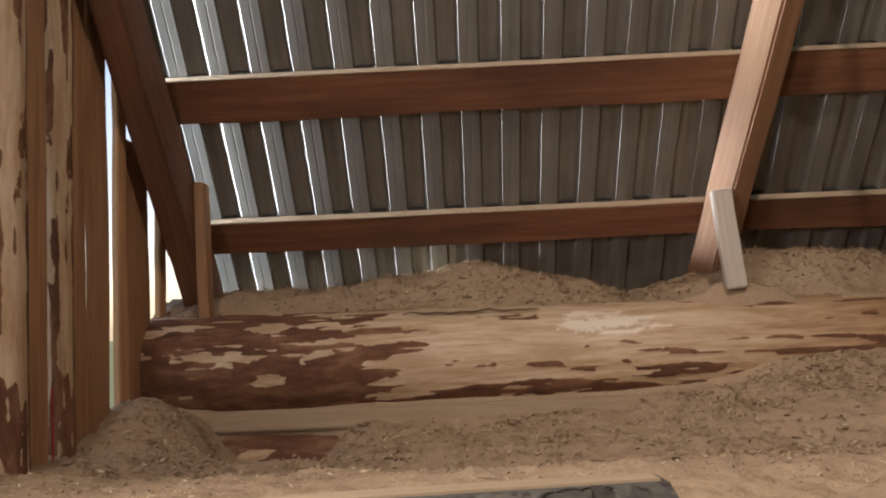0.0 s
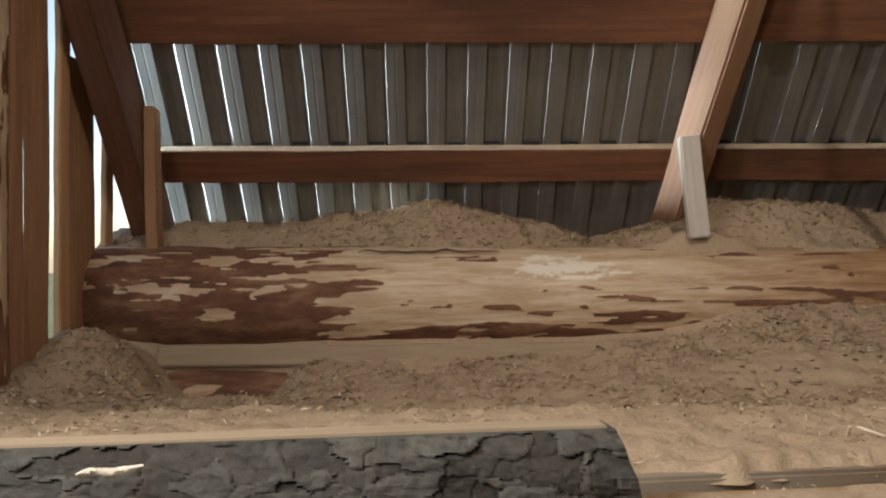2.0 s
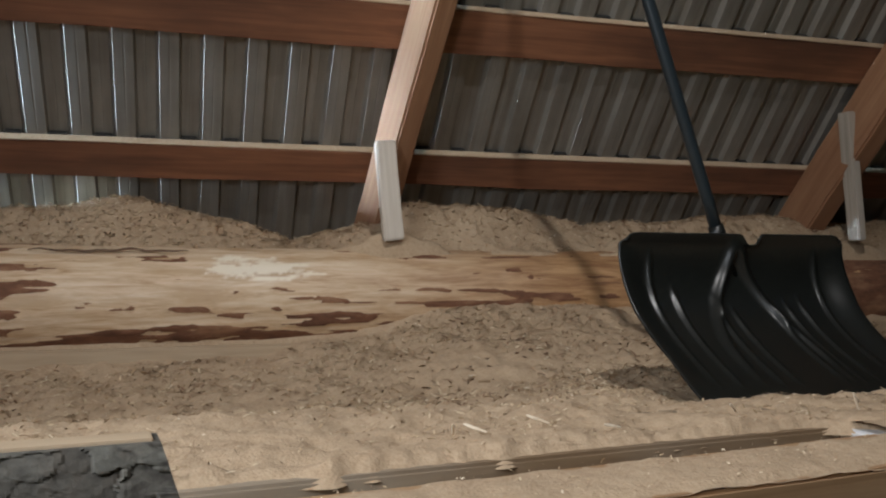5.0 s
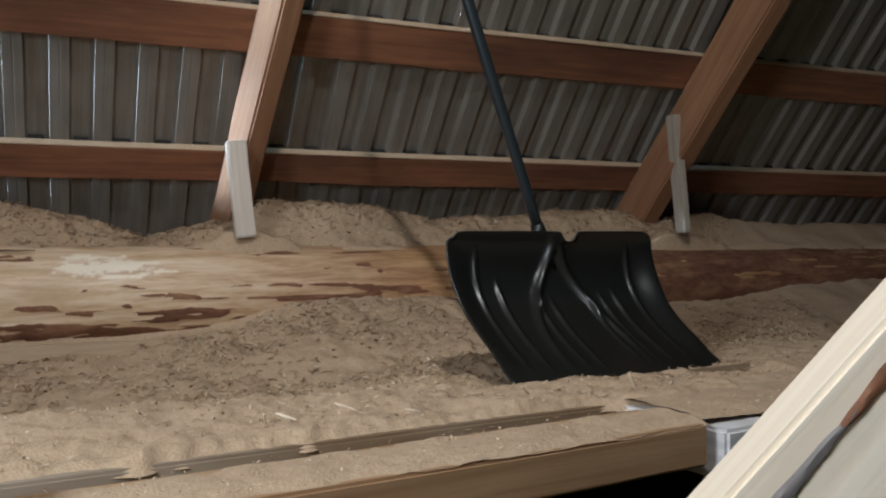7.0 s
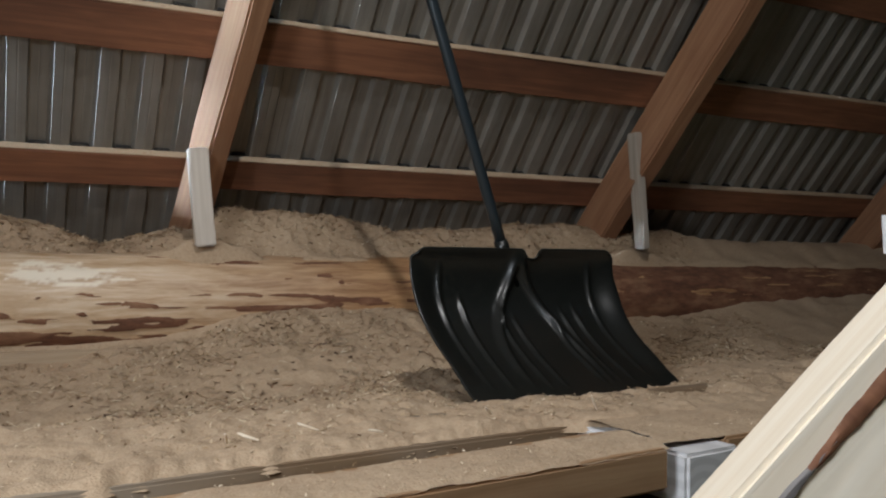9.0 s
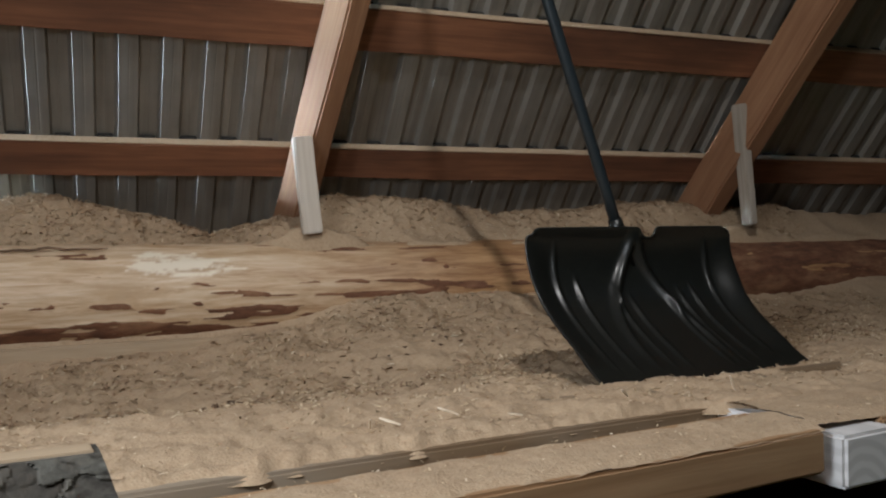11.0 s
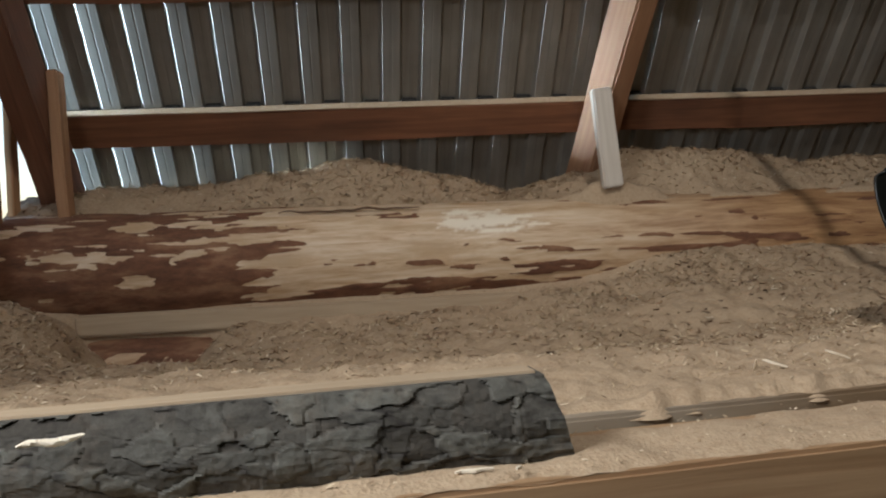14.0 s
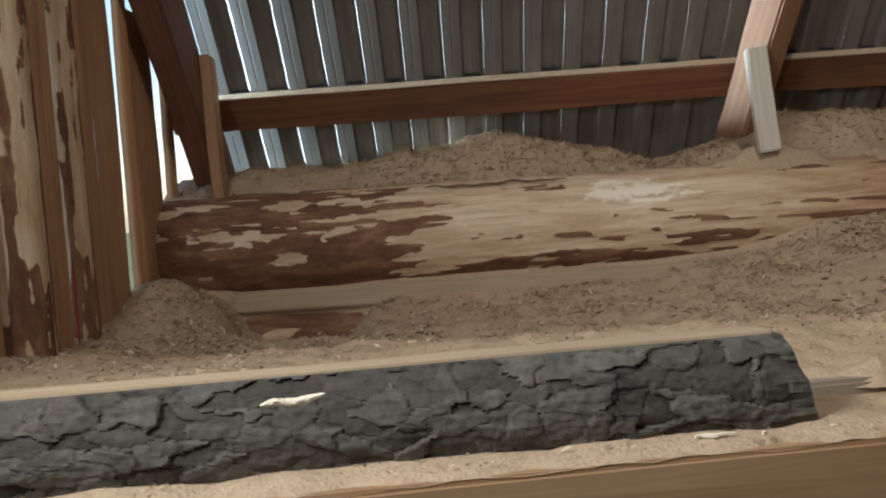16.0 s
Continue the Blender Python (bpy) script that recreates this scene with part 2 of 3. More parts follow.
def part(name, bm, mat, parent, label="", smooth=False):
    return finish(name, bm, mat, parent, label, smooth)


def smooth(a, c, t):
    t = min(1, max(0, (t - a) / (c - a)))
    return t * t * (3 - 2 * t)


def beam(length, w, d, axis=2, bevel=0.004, wave=0.004, cuts=10, seed=0.0):
    """A sawn timber centred on the origin, a little bowed and uneven."""
    bm = bmesh.new()
    bmesh.ops.create_cube(bm, size=1)
    size = [w, d, length] if axis == 2 else [length, w, d] if axis == 0 else [w, length, d]
    bmesh.ops.scale(bm, vec=size, verts=bm.verts)
    bmesh.ops.bevel(bm, geom=bm.edges[:], offset=bevel, segments=2, affect='EDGES')
    long_edges = [e for e in bm.edges if abs((e.verts[0].co - e.verts[1].co)[axis]) > length * 0.7]
    if cuts:
        bmesh.ops.subdivide_edges(bm, edges=long_edges, cuts=cuts, use_grid_fill=True)
    for v in bm.verts:
        p = v.co.copy()
        p[axis] *= 1.6
        q = noise.noise_vector(p * 2.2 + Vector((seed * 3.7, seed, -seed)))
        q2 = noise.noise_vector(v.co * 14 + Vector((seed, 5, seed)))
        o = (q + 0.35 * q2) * wave
        o[axis] = 0
        v.co += o
    return bm


def rod(points, radius, segs=12, caps=True):
    bm = bmesh.new()
    rings = []
    for i, p in enumerate(points):
        a, c = points[max(i - 1, 0)], points[min(i + 1, len(points) - 1)]
        q = (Vector(c) - Vector(a)).to_track_quat('Z', 'Y')
        r = radius(i / (len(points) - 1)) if callable(radius) else radius
        rings.append([bm.verts.new(Vector(p) + q @ Vector((r * math.cos(k * math.tau / segs), r * math.sin(k * math.tau / segs), 0)))
                      for k in range(segs)])
    for r0, r1 in zip(rings, rings[1:]):
        for k in range(segs):
            bm.faces.new((r0[k], r0[(k + 1) % segs], r1[(k + 1) % segs], r1[k]))
    if caps:
        bm.faces.new(rings[0][::-1])
        bm.faces.new(rings[-1])
    return bm


def plain_box(lo, hi):
    bm = bmesh.new()
    bmesh.ops.create_cube(bm, size=1)
    for v in bm.verts:
        v.co = Vector([lo[i] if v.co[i] < 0 else hi[i] for i in range(3)])
    return bm


def lens_strip(length, width, seed, lift):
    """A thin irregular pocket lying on a plank's face, long in z."""
    bm = bmesh.new()
    rows = []
    for i in range(25):
        t = i / 24
        w = width * math.sin(math.pi * min(1, 0.04 + 0.96 * t)) ** 0.7 * (1 + 0.4 * noise.noise((t * 5, seed, 0))) + 0.0006
        mid = 0.006 * noise.noise((t * 2.5, seed, 4))
        rows.append([bm.verts.new((mid + sx * w / 2, lift + 0.002 * (1 - abs(sx)) + 0.0012 * noise.noise((t * 20, sx * 3, seed)), (t - 0.5) * length)) for sx in (-1, -0.4, 0.3, 1)])
    for a, c in zip(rows, rows[1:]):
        for k in range(3):
            bm.faces.new((a[k], a[k + 1], c[k + 1], c[k]))
    return bm


# ---- roof ----
ROOF_TURN = Matrix(((1, 0, 0), (0, -SU, -CU), (0, -CU, SU)))


def on_roof(x, v, n):
    m = ROOF_TURN.to_4x4()
    m.translation = roof(x, v, n)
    return m


X0, X1 = -0.80, 6.2
PITCH, PHASE, BATTEN_T = 0.1074, 0.0208, 0.028


def sheet_mesh(x0, count, v0, v1, seed):
    bm = bmesh.new()
    prof = []
    for i in range(count):
        a = x0 + i * PITCH
        prof += [(a, 0), (a + 0.021, 0), (a + 0.024, 0.0004), (a + 0.027, 0), (a + 0.046, 0),
                 (a + 0.051, 0.0125), (a + 0.072, 0.0125), (a + 0.074, 0.0118), (a + 0.076, 0.0125), (a + 0.0965, 0.0125)]
    prof.append((x0 + count * PITCH, 0))
    prof.append((x0 + count * PITCH + 0.03, 0.0012))
    rows = 14
    grid = []
    for j in range(rows + 1):
        v = v0 + (v1 - v0) * j / rows
        grid.append([bm.verts.new(roof(x, v, BATTEN_T + 0.001 + h + 0.0012 * max(0, noise.noise((x * 2 + seed, v * 3, seed))))) for x, h in prof])
    for g0, g1 in zip(grid, grid[1:]):
        for k in range(len(prof) - 1):
            bm.faces.new((g0[k], g0[k + 1], g1[k + 1], g1[k]))
    return bm


roof_thing = tagged(new("roof_covering"), "galvanised corrugated metal roof covering over wooden battens", "roof", kind="structure")
for i in range(7):
    ob = part("metal_sheet", sheet_mesh(X0 + PHASE + i * 10 * PITCH, 10, -0.75, 2.61, i * 4.1), M_SHEET, roof_thing)
    for p in ob.data.polygons:
        p.use_smooth = False
    sol = ob.modifiers.new("thickness", 'SOLIDIFY')
    sol.thickness, sol.offset = 0.0007, 1



def shade_plugs(v):
    """One dark plug for each rib of the sheets, standing on a batten, in place of the shade in its mouth."""
    bm = bmesh.new()
    rng = random.Random(int(v * 1000))
    for i in range(64):
        a = X0 + PHASE + i * PITCH
        lo, hi, dv = 0.048 + rng.uniform(0, 0.006), 0.098 - rng.uniform(0, 0.004), rng.uniform(-0.002, 0.002)
        top = BATTEN_T + 0.0125 - rng.uniform(0, 0.004)
        ends = [[bm.verts.new(roof(a + x, v + dv + d, n)) for x, n in ((lo, BATTEN_T - 0.001), (hi, BATTEN_T - 0.001), (hi - 0.003, top), (lo + 0.006, top))] for d in (-0.03, 0.0)]
        for k in range(4):
            bm.faces.new((ends[0][k], ends[0][(k + 1) % 4], ends[1][(k + 1) % 4], ends[1][k]))
        bm.faces.new(ends[0][::-1])
        bm.faces.new(ends[1])
    return bm


BATTENS = [(-0.56, 0.10), (-0.105, 0.105), (0.321, 0.122), (0.76, 0.11), (1.19, 0.11), (1.62, 0.11), (2.05, 0.11)]
for i, (v, w) in enumerate(BATTENS):
    bm = beam(X1 - X0, BATTEN_T, w, 0, 0.003, 0.005, 40, i * 2.3)
    ob = finish("roof_batten", bm, M_BATTEN)
    ob.matrix_world = on_roof((X0 + X1) / 2, v + w / 2, BATTEN_T / 2)
    tagged(ob, "reddish brown sawn batten under the metal roof", "batten", "roof battens", "structure")
    if 0 < i < 5:
        # pale strip for both the sawdust and the light on the batten's edge
        dust = part("dust", beam(X1 - X0, BATTEN_T * 0.96, 0.003, 0, 0.001, 0.0012, 90, i * 1.1), M_SAWDUST, ob, "pale sawdust and painted light on the batten's upper edge")
        dust.matrix_parent_inverse = Matrix()
        dust.matrix_basis = pose(0, 0, w / 2 + 0.0025)
        plugs = part("rib_shade", shade_plugs(v + w + 0.006), M_RIBSHADE, ob, "dark plugs standing in for the shade in the sheet ribs' mouths")
        plugs.matrix_parent_inverse = ob.matrix_world.inverted()

for i, (x, lean, twist, rw, rd) in enumerate(((-0.731, -1.0, 0, 0.072, 0.15), (0.755, 4.5, -13.5, 0.0625, 0.12), (2.204, 4.5, 0, 0.072, 0.15),
                                              (3.672, 4.5, 0, 0.072, 0.15), (5.14, 3, 0, 0.072, 0.15))):
    bm = beam(3.0, rw, rd, 2, 0.006, 0.005, 24, i * 1.7 + 3)
    ob = finish("rafter", bm, M_REDDARK if i == 0 else M_RAFTER)
    up = 1.0
    ob.matrix_world = on_roof(x + 0.036 + math.tan(radians(lean)) * up, up, -rd / 2 - (0.02 if i == 0 else 0.002)) @ pose(0, 0, 0, 0, lean, 0) @ pose(0, 0, 0, 0, 0, twist)
    tagged(ob, "sawn pine rafter standing on the log", "rafter", "roof rafters", "structure")


def brace(x, y, z0, z1, w, d, lean, mat, turn, label, seed):
    bm = beam(z1 - z0, w, d, 2, 0.004, 0.003, 8, seed)
    ob = finish("rafter_block", bm, mat)
    ob.matrix_world = pose(x, y, (z0 + z1) / 2, 0, lean, turn)
    return tagged(ob, label, "wood block", "blocks at the rafter feet")


brace(-0.640, 2.02, 0.62, 1.065, 0.028, 0.062, -1.5, M_BOARD, 0, "short upright board nailed beside the rafter foot", 1)
brace(0.763, 1.955, 0.712, 0.974, 0.054, 0.026, -6, M_PALE, 4, "pale short board nailed across the rafter foot", 2)
brace(2.232, 1.945, 0.725, 1.124, 0.030, 0.05, -6, M_GREYWOOD, 0, "grey upright board nailed beside the rafter foot", 3)
brace(3.80, 2.06, 0.65, 0.93, 0.03, 0.05, 0, M_GREYWOOD, 0, "grey upright board nailed beside the rafter foot", 4)

# ---- gable wall of boards ----
gable = tagged(new("wall_gable"), "gable wall of rough upright boards and poles with gaps of daylight", "wall", kind="structure")
WALLX = -0.768
for name, y0, y1, x, mat, top, lab in (
        ("gable_board", 1.312, 1.392, WALLX, M_BOARD, 2.1, ""),
        ("gable_board", 1.523, 1.595, WALLX - 0.01, M_BOARD, 1.9, ""),
        ("gable_board", 1.600, 1.692, WALLX, M_BOARD, 1.62, ""),
        ("gable_board", 1.750, 1.802, WALLX, M_ORANGE, 1.75, "fresh orange pine board"),
        ("gable_board", 1.812, 1.972, WALLX - 0.006, M_BOARD, 1.7, ""),
        ("gable_board", 2.035, 2.085, WALLX, M_ORANGE, 1.45, "")):
    top = min(top, RZ + (RY - y1) * SU / CU + 0.012)
    bm = beam(top - 0.1, 0.017, y1 - y0, 2, 0.003, 0.004, 12, y0 * 9)
    ob = part(name, bm, mat, gable, lab)
    ob.matrix_world = pose(x - 0.008, (y0 + y1) / 2, (top + 0.1) / 2)


def bark_log(length, r0, r1, segs, rings, bark_of, seed, rough=0.002, thick=0.003):
    """A log along x from 0, tapering, whose bark stands proud where bark_of(x, angle) is high. Returns a mesh with 'bark' and 'age'."""
    co, faces, barks = [], [], []
    for i in range(rings + 1):
        x = length * i / rings
        r = r0 + (r1 - r0) * i / rings
        for k in range(segs):
            a = math.tau * k / segs
            ca, sa = math.cos(a), math.sin(a)
            raw = bark_of(x, a)
            m = smooth(0.2, 0.34, raw)
            rr = r + 0.006 * noise.noise((x * 1.5 + seed, ca, sa)) + rough * noise.noise((x * 12, ca * 5 + seed, sa * 5)) + thick * m
            co.append((x, -ca * rr, sa * rr))
            barks.append(raw)
    for i in range(rings):
        for k in range(segs):
            k2 = (k + 1) % segs
            faces.append((i * segs + k, i * segs + k2, (i + 1) * segs + k2, (i + 1) * segs + k))
    faces.append(tuple(range(segs - 1, -1, -1)))
    faces.append(tuple(rings * segs + k for k in range(segs)))
    me = bpy.data.meshes.new("log")
    me.from_pydata(co, [], faces)
    me.attributes.new("bark", 'FLOAT', 'POINT').data.foreach_set("value", barks)
    for p in me.polygons:
        p.use_smooth = len(p.vertices) == 4
    me.materials.append(M_LOG)
    return me


def pole_bark(x, a):
    n = noise.fractal((x * 2.6, math.cos(a) * 3.2, math.sin(a) * 3.2), 0.6, 2.0, 6)
    return n + 0.24


for y, r, x, top in ((1.475, 0.042, WALLX - 0.03, 1.62), (1.245, 0.06, WALLX - 0.03, 1.86)):
    me = bark_log(top - 0.1, r, r * 0.92, 28, 160, pole_bark, y * 7)
    ob = new("gable_pole", me)
    ob.parent = gable
    ob["label"] = "thin half-peeled pole with shiny white wood"
    ob.matrix_world = pose(x, y, 0.1, 0, -90, 0)
ob = part("red_strip", beam(0.22, 0.003, 0.004, 2, 0.001, 0.001, 3, 1), M_RED, gable, "thin red strip")
ob.matrix_world = pose(WALLX + 0.004, 1.40, 0.46)

# ---- the log along the eaves ----
LOGY, LOGZ, LOGX = 2.03, 0.560, -0.775


def main_bark(x, a):
    wx = x + LOGX
    h = math.sin(a)                     # 1 on top, -1 underneath
    warp = 0.25 * noise.noise((wx * 9, a * 7, 1.0))
    n = noise.fractal((wx * 4.6 + warp, math.cos(a) * 2.5 + 7, a * 5.6 + warp), 0.85, 2.1, 6)
    n += 0.20 * noise.noise((wx * 15, a * 15, 3.0)) + 0.24 * noise.noise((wx * 7, a * 30, 6.0))
    left = 0.74 * (1 - smooth(-0.36, -0.02, wx))
    low = 1.0 * smooth(-0.40, -0.88, h) + 0.30 * smooth(0.35, -0.4, h)
    far = 0.9 * smooth(1.5, 1.7, wx)
    island = 0.75 * smooth(0.16, 0.34, noise.noise((wx * 8 + 4, a * 5.5, 12.0)) + 0.25 * noise.noise((wx * 24, a * 22, 2.0)))
    island *= 1 - smooth(1.1, 1.5, wx)
    bare = 0.6 * math.exp(-((wx - 0.43) / 0.24) ** 2) * smooth(0.1, 0.5, h)
    return n + left + low + far - 0.10 - island - bare


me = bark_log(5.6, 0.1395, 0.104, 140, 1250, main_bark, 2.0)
ages = np.empty(len(me.vertices) * 3)
me.vertices.foreach_get("co", ages)
# extent of the painted highlight, on the log's upper front near x 0.43
highlight_at = [smooth(0.50, 0.72, math.exp(-((x + LOGX - 0.43) / 0.16) ** 2 - ((z - 0.078) / 0.034) ** 2) + 0.45 * noise.fractal((x * 14, y * 30, z * 60), 0.7, 2.0, 5))
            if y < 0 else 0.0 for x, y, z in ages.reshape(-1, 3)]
me.attributes.new("bright", 'FLOAT', 'POINT').data.foreach_set("value", highlight_at)
ages = np.clip((ages[::3] + LOGX - 0.55) / 0.7, 0, 1)
me.attributes.new("age", 'FLOAT', 'POINT').data.foreach_set("value", ages)
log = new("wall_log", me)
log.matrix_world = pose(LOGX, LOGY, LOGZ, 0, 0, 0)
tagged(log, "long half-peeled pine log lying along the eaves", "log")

bm = beam(5.5, 0.14, 0.055, 0, 0.006, 0.004, 30, 8)
ob = finish("wall_beam", bm, M_DUSTY)
ob.matrix_world = pose(-0.60 + 2.75, 1.985, 0.423)
tagged(ob, "squared timber under the eaves log", "beam", kind="structure")


def dark_bark(x, a):
    return noise.fractal((x * 7, math.cos(a) * 3, math.sin(a) * 3), 0.9, 2.0, 4) + 0.75


me = bark_log(5.2, 0.106, 0.10, 48, 420, dark_bark, 5.0, 0.004)
me.attributes.new("age", 'FLOAT', 'POINT').data.foreach_set("value", [0.6] * len(me.vertices))
ob = new("wall_log", me)
ob.matrix_world = pose(LOGX + 0.02, 1.985, 0.288)
tagged(ob, "dark bark-covered log showing in a hollow of the sawdust", "log")

# ---- sawdust ----
PZ = 0.45                      # top of the planks at the opening
CREST = ([-0.9, -0.62, -0.26, 0.10, 0.30, 0.42, 0.55, 0.70, 0.86, 1.22, 1.41, 1.68, 1.97, 2.48, 2.9, 5.0],
         [0.74, 0.765, 0.77, 0.82, 0.785, 0.76, 0.71, 0.745, 0.82, 0.815, 0.772, 0.776, 0.80, 0.79, 0.765, 0.765])
FOOT = ([-0.8, -0.66, -0.5, -0.2, 0.2, 0.46, 0.60, 0.75, 0.91, 1.05, 1.3, 1.7, 2.24, 2.65, 3.0, 5.0],
        [0.49, 0.44, 0.415, 0.415, 0.418, 0.43, 0.46, 0.487, 0.55, 0.565, 0.552, 0.52, 0.48, 0.53, 0.56, 0.56])
DIP = ([-0.8, -0.6, -0.3, 0.1, 0.45, 0.8, 1.2, 2.0, 5.0],
       [0.42, 0.38, 0.345, 0.34, 0.345, 0.38, 0.42, 0.43, 0.43])


def ground(x, y):
    wob = 0.03 * noise.noise((x * 2.3, y * 2.3, 1.7))
    near = PZ + 0.006
    dip, foot, crest = (float(np.interp(x + wob, *c)) for c in (DIP, FOOT, CREST))
    if y < 1.5:
        z = near + (dip - near) * smooth(0.85, 1.5, y)
    elif y < 1.93:
        z = dip + (foot - dip) * ((y - 1.5) / 0.43) ** 1.3
    elif y < 1.98:
        z = foot + (0.68 - foot) * (y - 1.93) / 0.05
    else:
        z = 0.68 + (crest - 0.68) * smooth(1.98, 2.17, y)
    pit = math.exp(-((x + 0.42 + 0.05 * noise.noise((x * 9, y * 9, 0))) / 0.145) ** 4 - ((y - 1.82) / (0.13 + 0.05 * noise.noise((x * 8, 2, 0)))) ** 4)
    hole = math.exp(-((x - 0.41) / 0.04) ** 2 - ((y - 1.52) / 0.022) ** 2)
    z -= 0.13 * pit + 0.055 * hole
    z += 0.075 * math.exp(-((x - 0.785) / 0.11) ** 2 - ((y - 1.962) / 0.036) ** 2) + 0.04 * math.exp(-((x - 2.26) / 0.12) ** 2 - ((y - 1.99) / 0.05) ** 2)
    z += 0.075 * math.exp(-((x + 0.70) / 0.11) ** 2 - ((y - 1.72) / 0.15) ** 2)
    z -= 0.035 * math.exp(-((x - 1.3) / 0.34) ** 4 - ((y - 1.06) / 0.16) ** 2)
    z += 0.014 * noise.fractal((x * 6, y * 6, 0.3), 1.0, 2.0, 3) + 0.004 * noise.noise((x * 28, y * 28, 2.0))
    z += 0.003 * noise.noise((x * 62, y * 62, 5.0)) + 0.0025 * noise.noise((x * 118, y * 118, 5.0)) + 0.009 * max(0, noise.noise((x * 15, y * 15, 8.0))) + 0.006 * noise.noise((x * 21, y * 17, 11.0))
    return z


def plank_line(x, off):
    """y of a line along the planks, off metres behind the front edge."""
    return 0.362 + 0.119 * x + off


def ground_mesh(xa, xb, yb, step):
    nx, ny = int((xb - xa) / step), int((yb - 0.7) / step)
    co = []
    for j in range(ny + 1):
        for i in range(nx + 1):
            x = xa + (xb - xa) * i / nx
            ya = plank_line(x, 0.2065 + 0.002 * noise.noise((x * 9, 3, 3)) + 0.005 * noise.noise((x * 60, 3, 3)) - 0.022 * max(0, noise.noise((x * 9, 8, 3)) + 0.5 * noise.noise((x * 40, 1, 7))) - 0.06 * smooth(1.02, 1.16, x))
            y = ya + (yb - ya) * j / ny
            co.append((x, y, PZ - 0.014 + (ground(x, y) - PZ + 0.014) * smooth(-0.004, 0.03, y - ya)))
    faces = [(j * (nx + 1) + i, j * (nx + 1) + i + 1, (j + 1) * (nx + 1) + i + 1, (j + 1) * (nx + 1) + i) for j in range(ny) for i in range(nx)]
    me = bpy.data.meshes.new("sawdust")
    me.from_pydata(co, [], faces)
    for p in me.polygons:
        p.use_smooth = True
    me.materials.append(M_SAWDUST)
    return me


ob = new("sawdust", ground_mesh(-0.80, 2.5, 2.40, 0.0062))
tagged(ob, "deep drifts of pale sawdust insulation over the attic floor", "sawdust", kind="stuff")
ob = new("sawdust", ground_mesh(2.495, 6.1, 2.40, 0.025))
tagged(ob, "deep drifts of pale sawdust insulation over the attic floor", "sawdust", kind="stuff")


def shavings(count, where, seed, size=(0.005, 0.022), wide=(0.0012, 0.0036), tip=0.3, mat=None):
    rng = random.Random(seed)
    co, faces = [], []
    for _ in range(count):
        x, y, z = where(rng)
        l, w = rng.uniform(*size) * rng.choice((0.5, 0.8, 1.0)), rng.uniform(*wide)
        turn = Euler((rng.gauss(0, tip), rng.gauss(0, tip), rng.uniform(0, math.tau))).to_matrix()
        near = 0.62 + 0.38 * smooth(0.8, 1.5, y)
        l, w = l * near, w * near
        curl = rng.uniform(-0.1, 1.0) * l * 0.2
        base = len(co)
        for s, h in ((-0.5, 0.0), (0.0, curl), (0.5, 0.0)):
            for side in (-0.5, 0.5):
                co.append(Vector((x, y, z + 0.0015)) + turn @ Vector((s * l, side * w, h)))
        faces += [(base, base + 2, base + 3, base + 1), (base + 2, base + 4, base + 5, base + 3)]
    me = bpy.data.meshes.new("shavings")
    me.from_pydata(co, [], faces)
    me.materials.append(mat or M_CHIP)
    return me


def over_drifts(rng):
    while True:
        x, y = rng.uniform(-0.78, 2.6), rng.uniform(0.58, 2.25)
        if 1.9 < y < 2.0 or y < plank_line(x, 0.22) or (y < 1.0 and rng.random() < 0.4):
            continue
        if noise.noise((x * 4.1, y * 4.1, 9.0)) + rng.uniform(-0.55, 0.6) > 0.1:
            return x, y, ground(x, y)


ob = new("wood_shavings", shavings(30000, over_drifts, 5, (0.007, 0.027), (0.0015, 0.0042), 0.3))
tagged(ob, "curled wood shavings and splinters scattered over the sawdust", "shavings", kind="stuff")


def in_clumps(rng):
    while True:
        x, y = rng.uniform(-0.76, 2.4), rng.uniform(1.15, 2.2)
        if 1.9 < y < 2.0 or y < plank_line(x, 0.22):
            continue
        if noise.noise((x * 9.0, y * 7.0, 3.0)) + 0.25 * noise.noise((x * 2.6, y * 2.6, 5.0)) + rng.gauss(0, 0.2) > 0.22:
            return x, y, ground(x, y) + rng.uniform(-0.001, 0.003)


ob = new("wood_shavings", shavings(3800, in_clumps, 15, (0.010, 0.034), (0.002, 0.006), 0.3, M_COARSE))
tagged(ob, "clumps of coarse brown wood chips lying in the sawdust", "shavings", kind="stuff")


def on_crest(rng):
    x = rng.uniform(-0.7, 2.6)
    y = rng.uniform(2.08, 2.2)
    return x, y, ground(x, y) + rng.uniform(0, 0.004)


ob = new("wood_shavings", shavings(2500, on_crest, 11, (0.008, 0.03)))
tagged(ob, "wood shavings sticking out of the sawdust crest", "shavings", kind="stuff")

# ---- planks at the edge of the opening ----


SKEW = math.degrees(math.atan(0.119))


def plank(x0, x1, o0, o1, z1, t, mat, label, seed, wave=0.003):
    bm = beam(x1 - x0, o1 - o0, t, 0, 0.004, wave, 40, seed)
    ob = finish("floor_plank", bm, mat)
    xm = (x0 + x1) / 2
    ob.matrix_world = pose(xm, plank_line(xm, (o0 + o1) / 2), z1 - t / 2, 0, 0, SKEW)
    return tagged(ob, label, "plank", "planks at the edge of the opening")


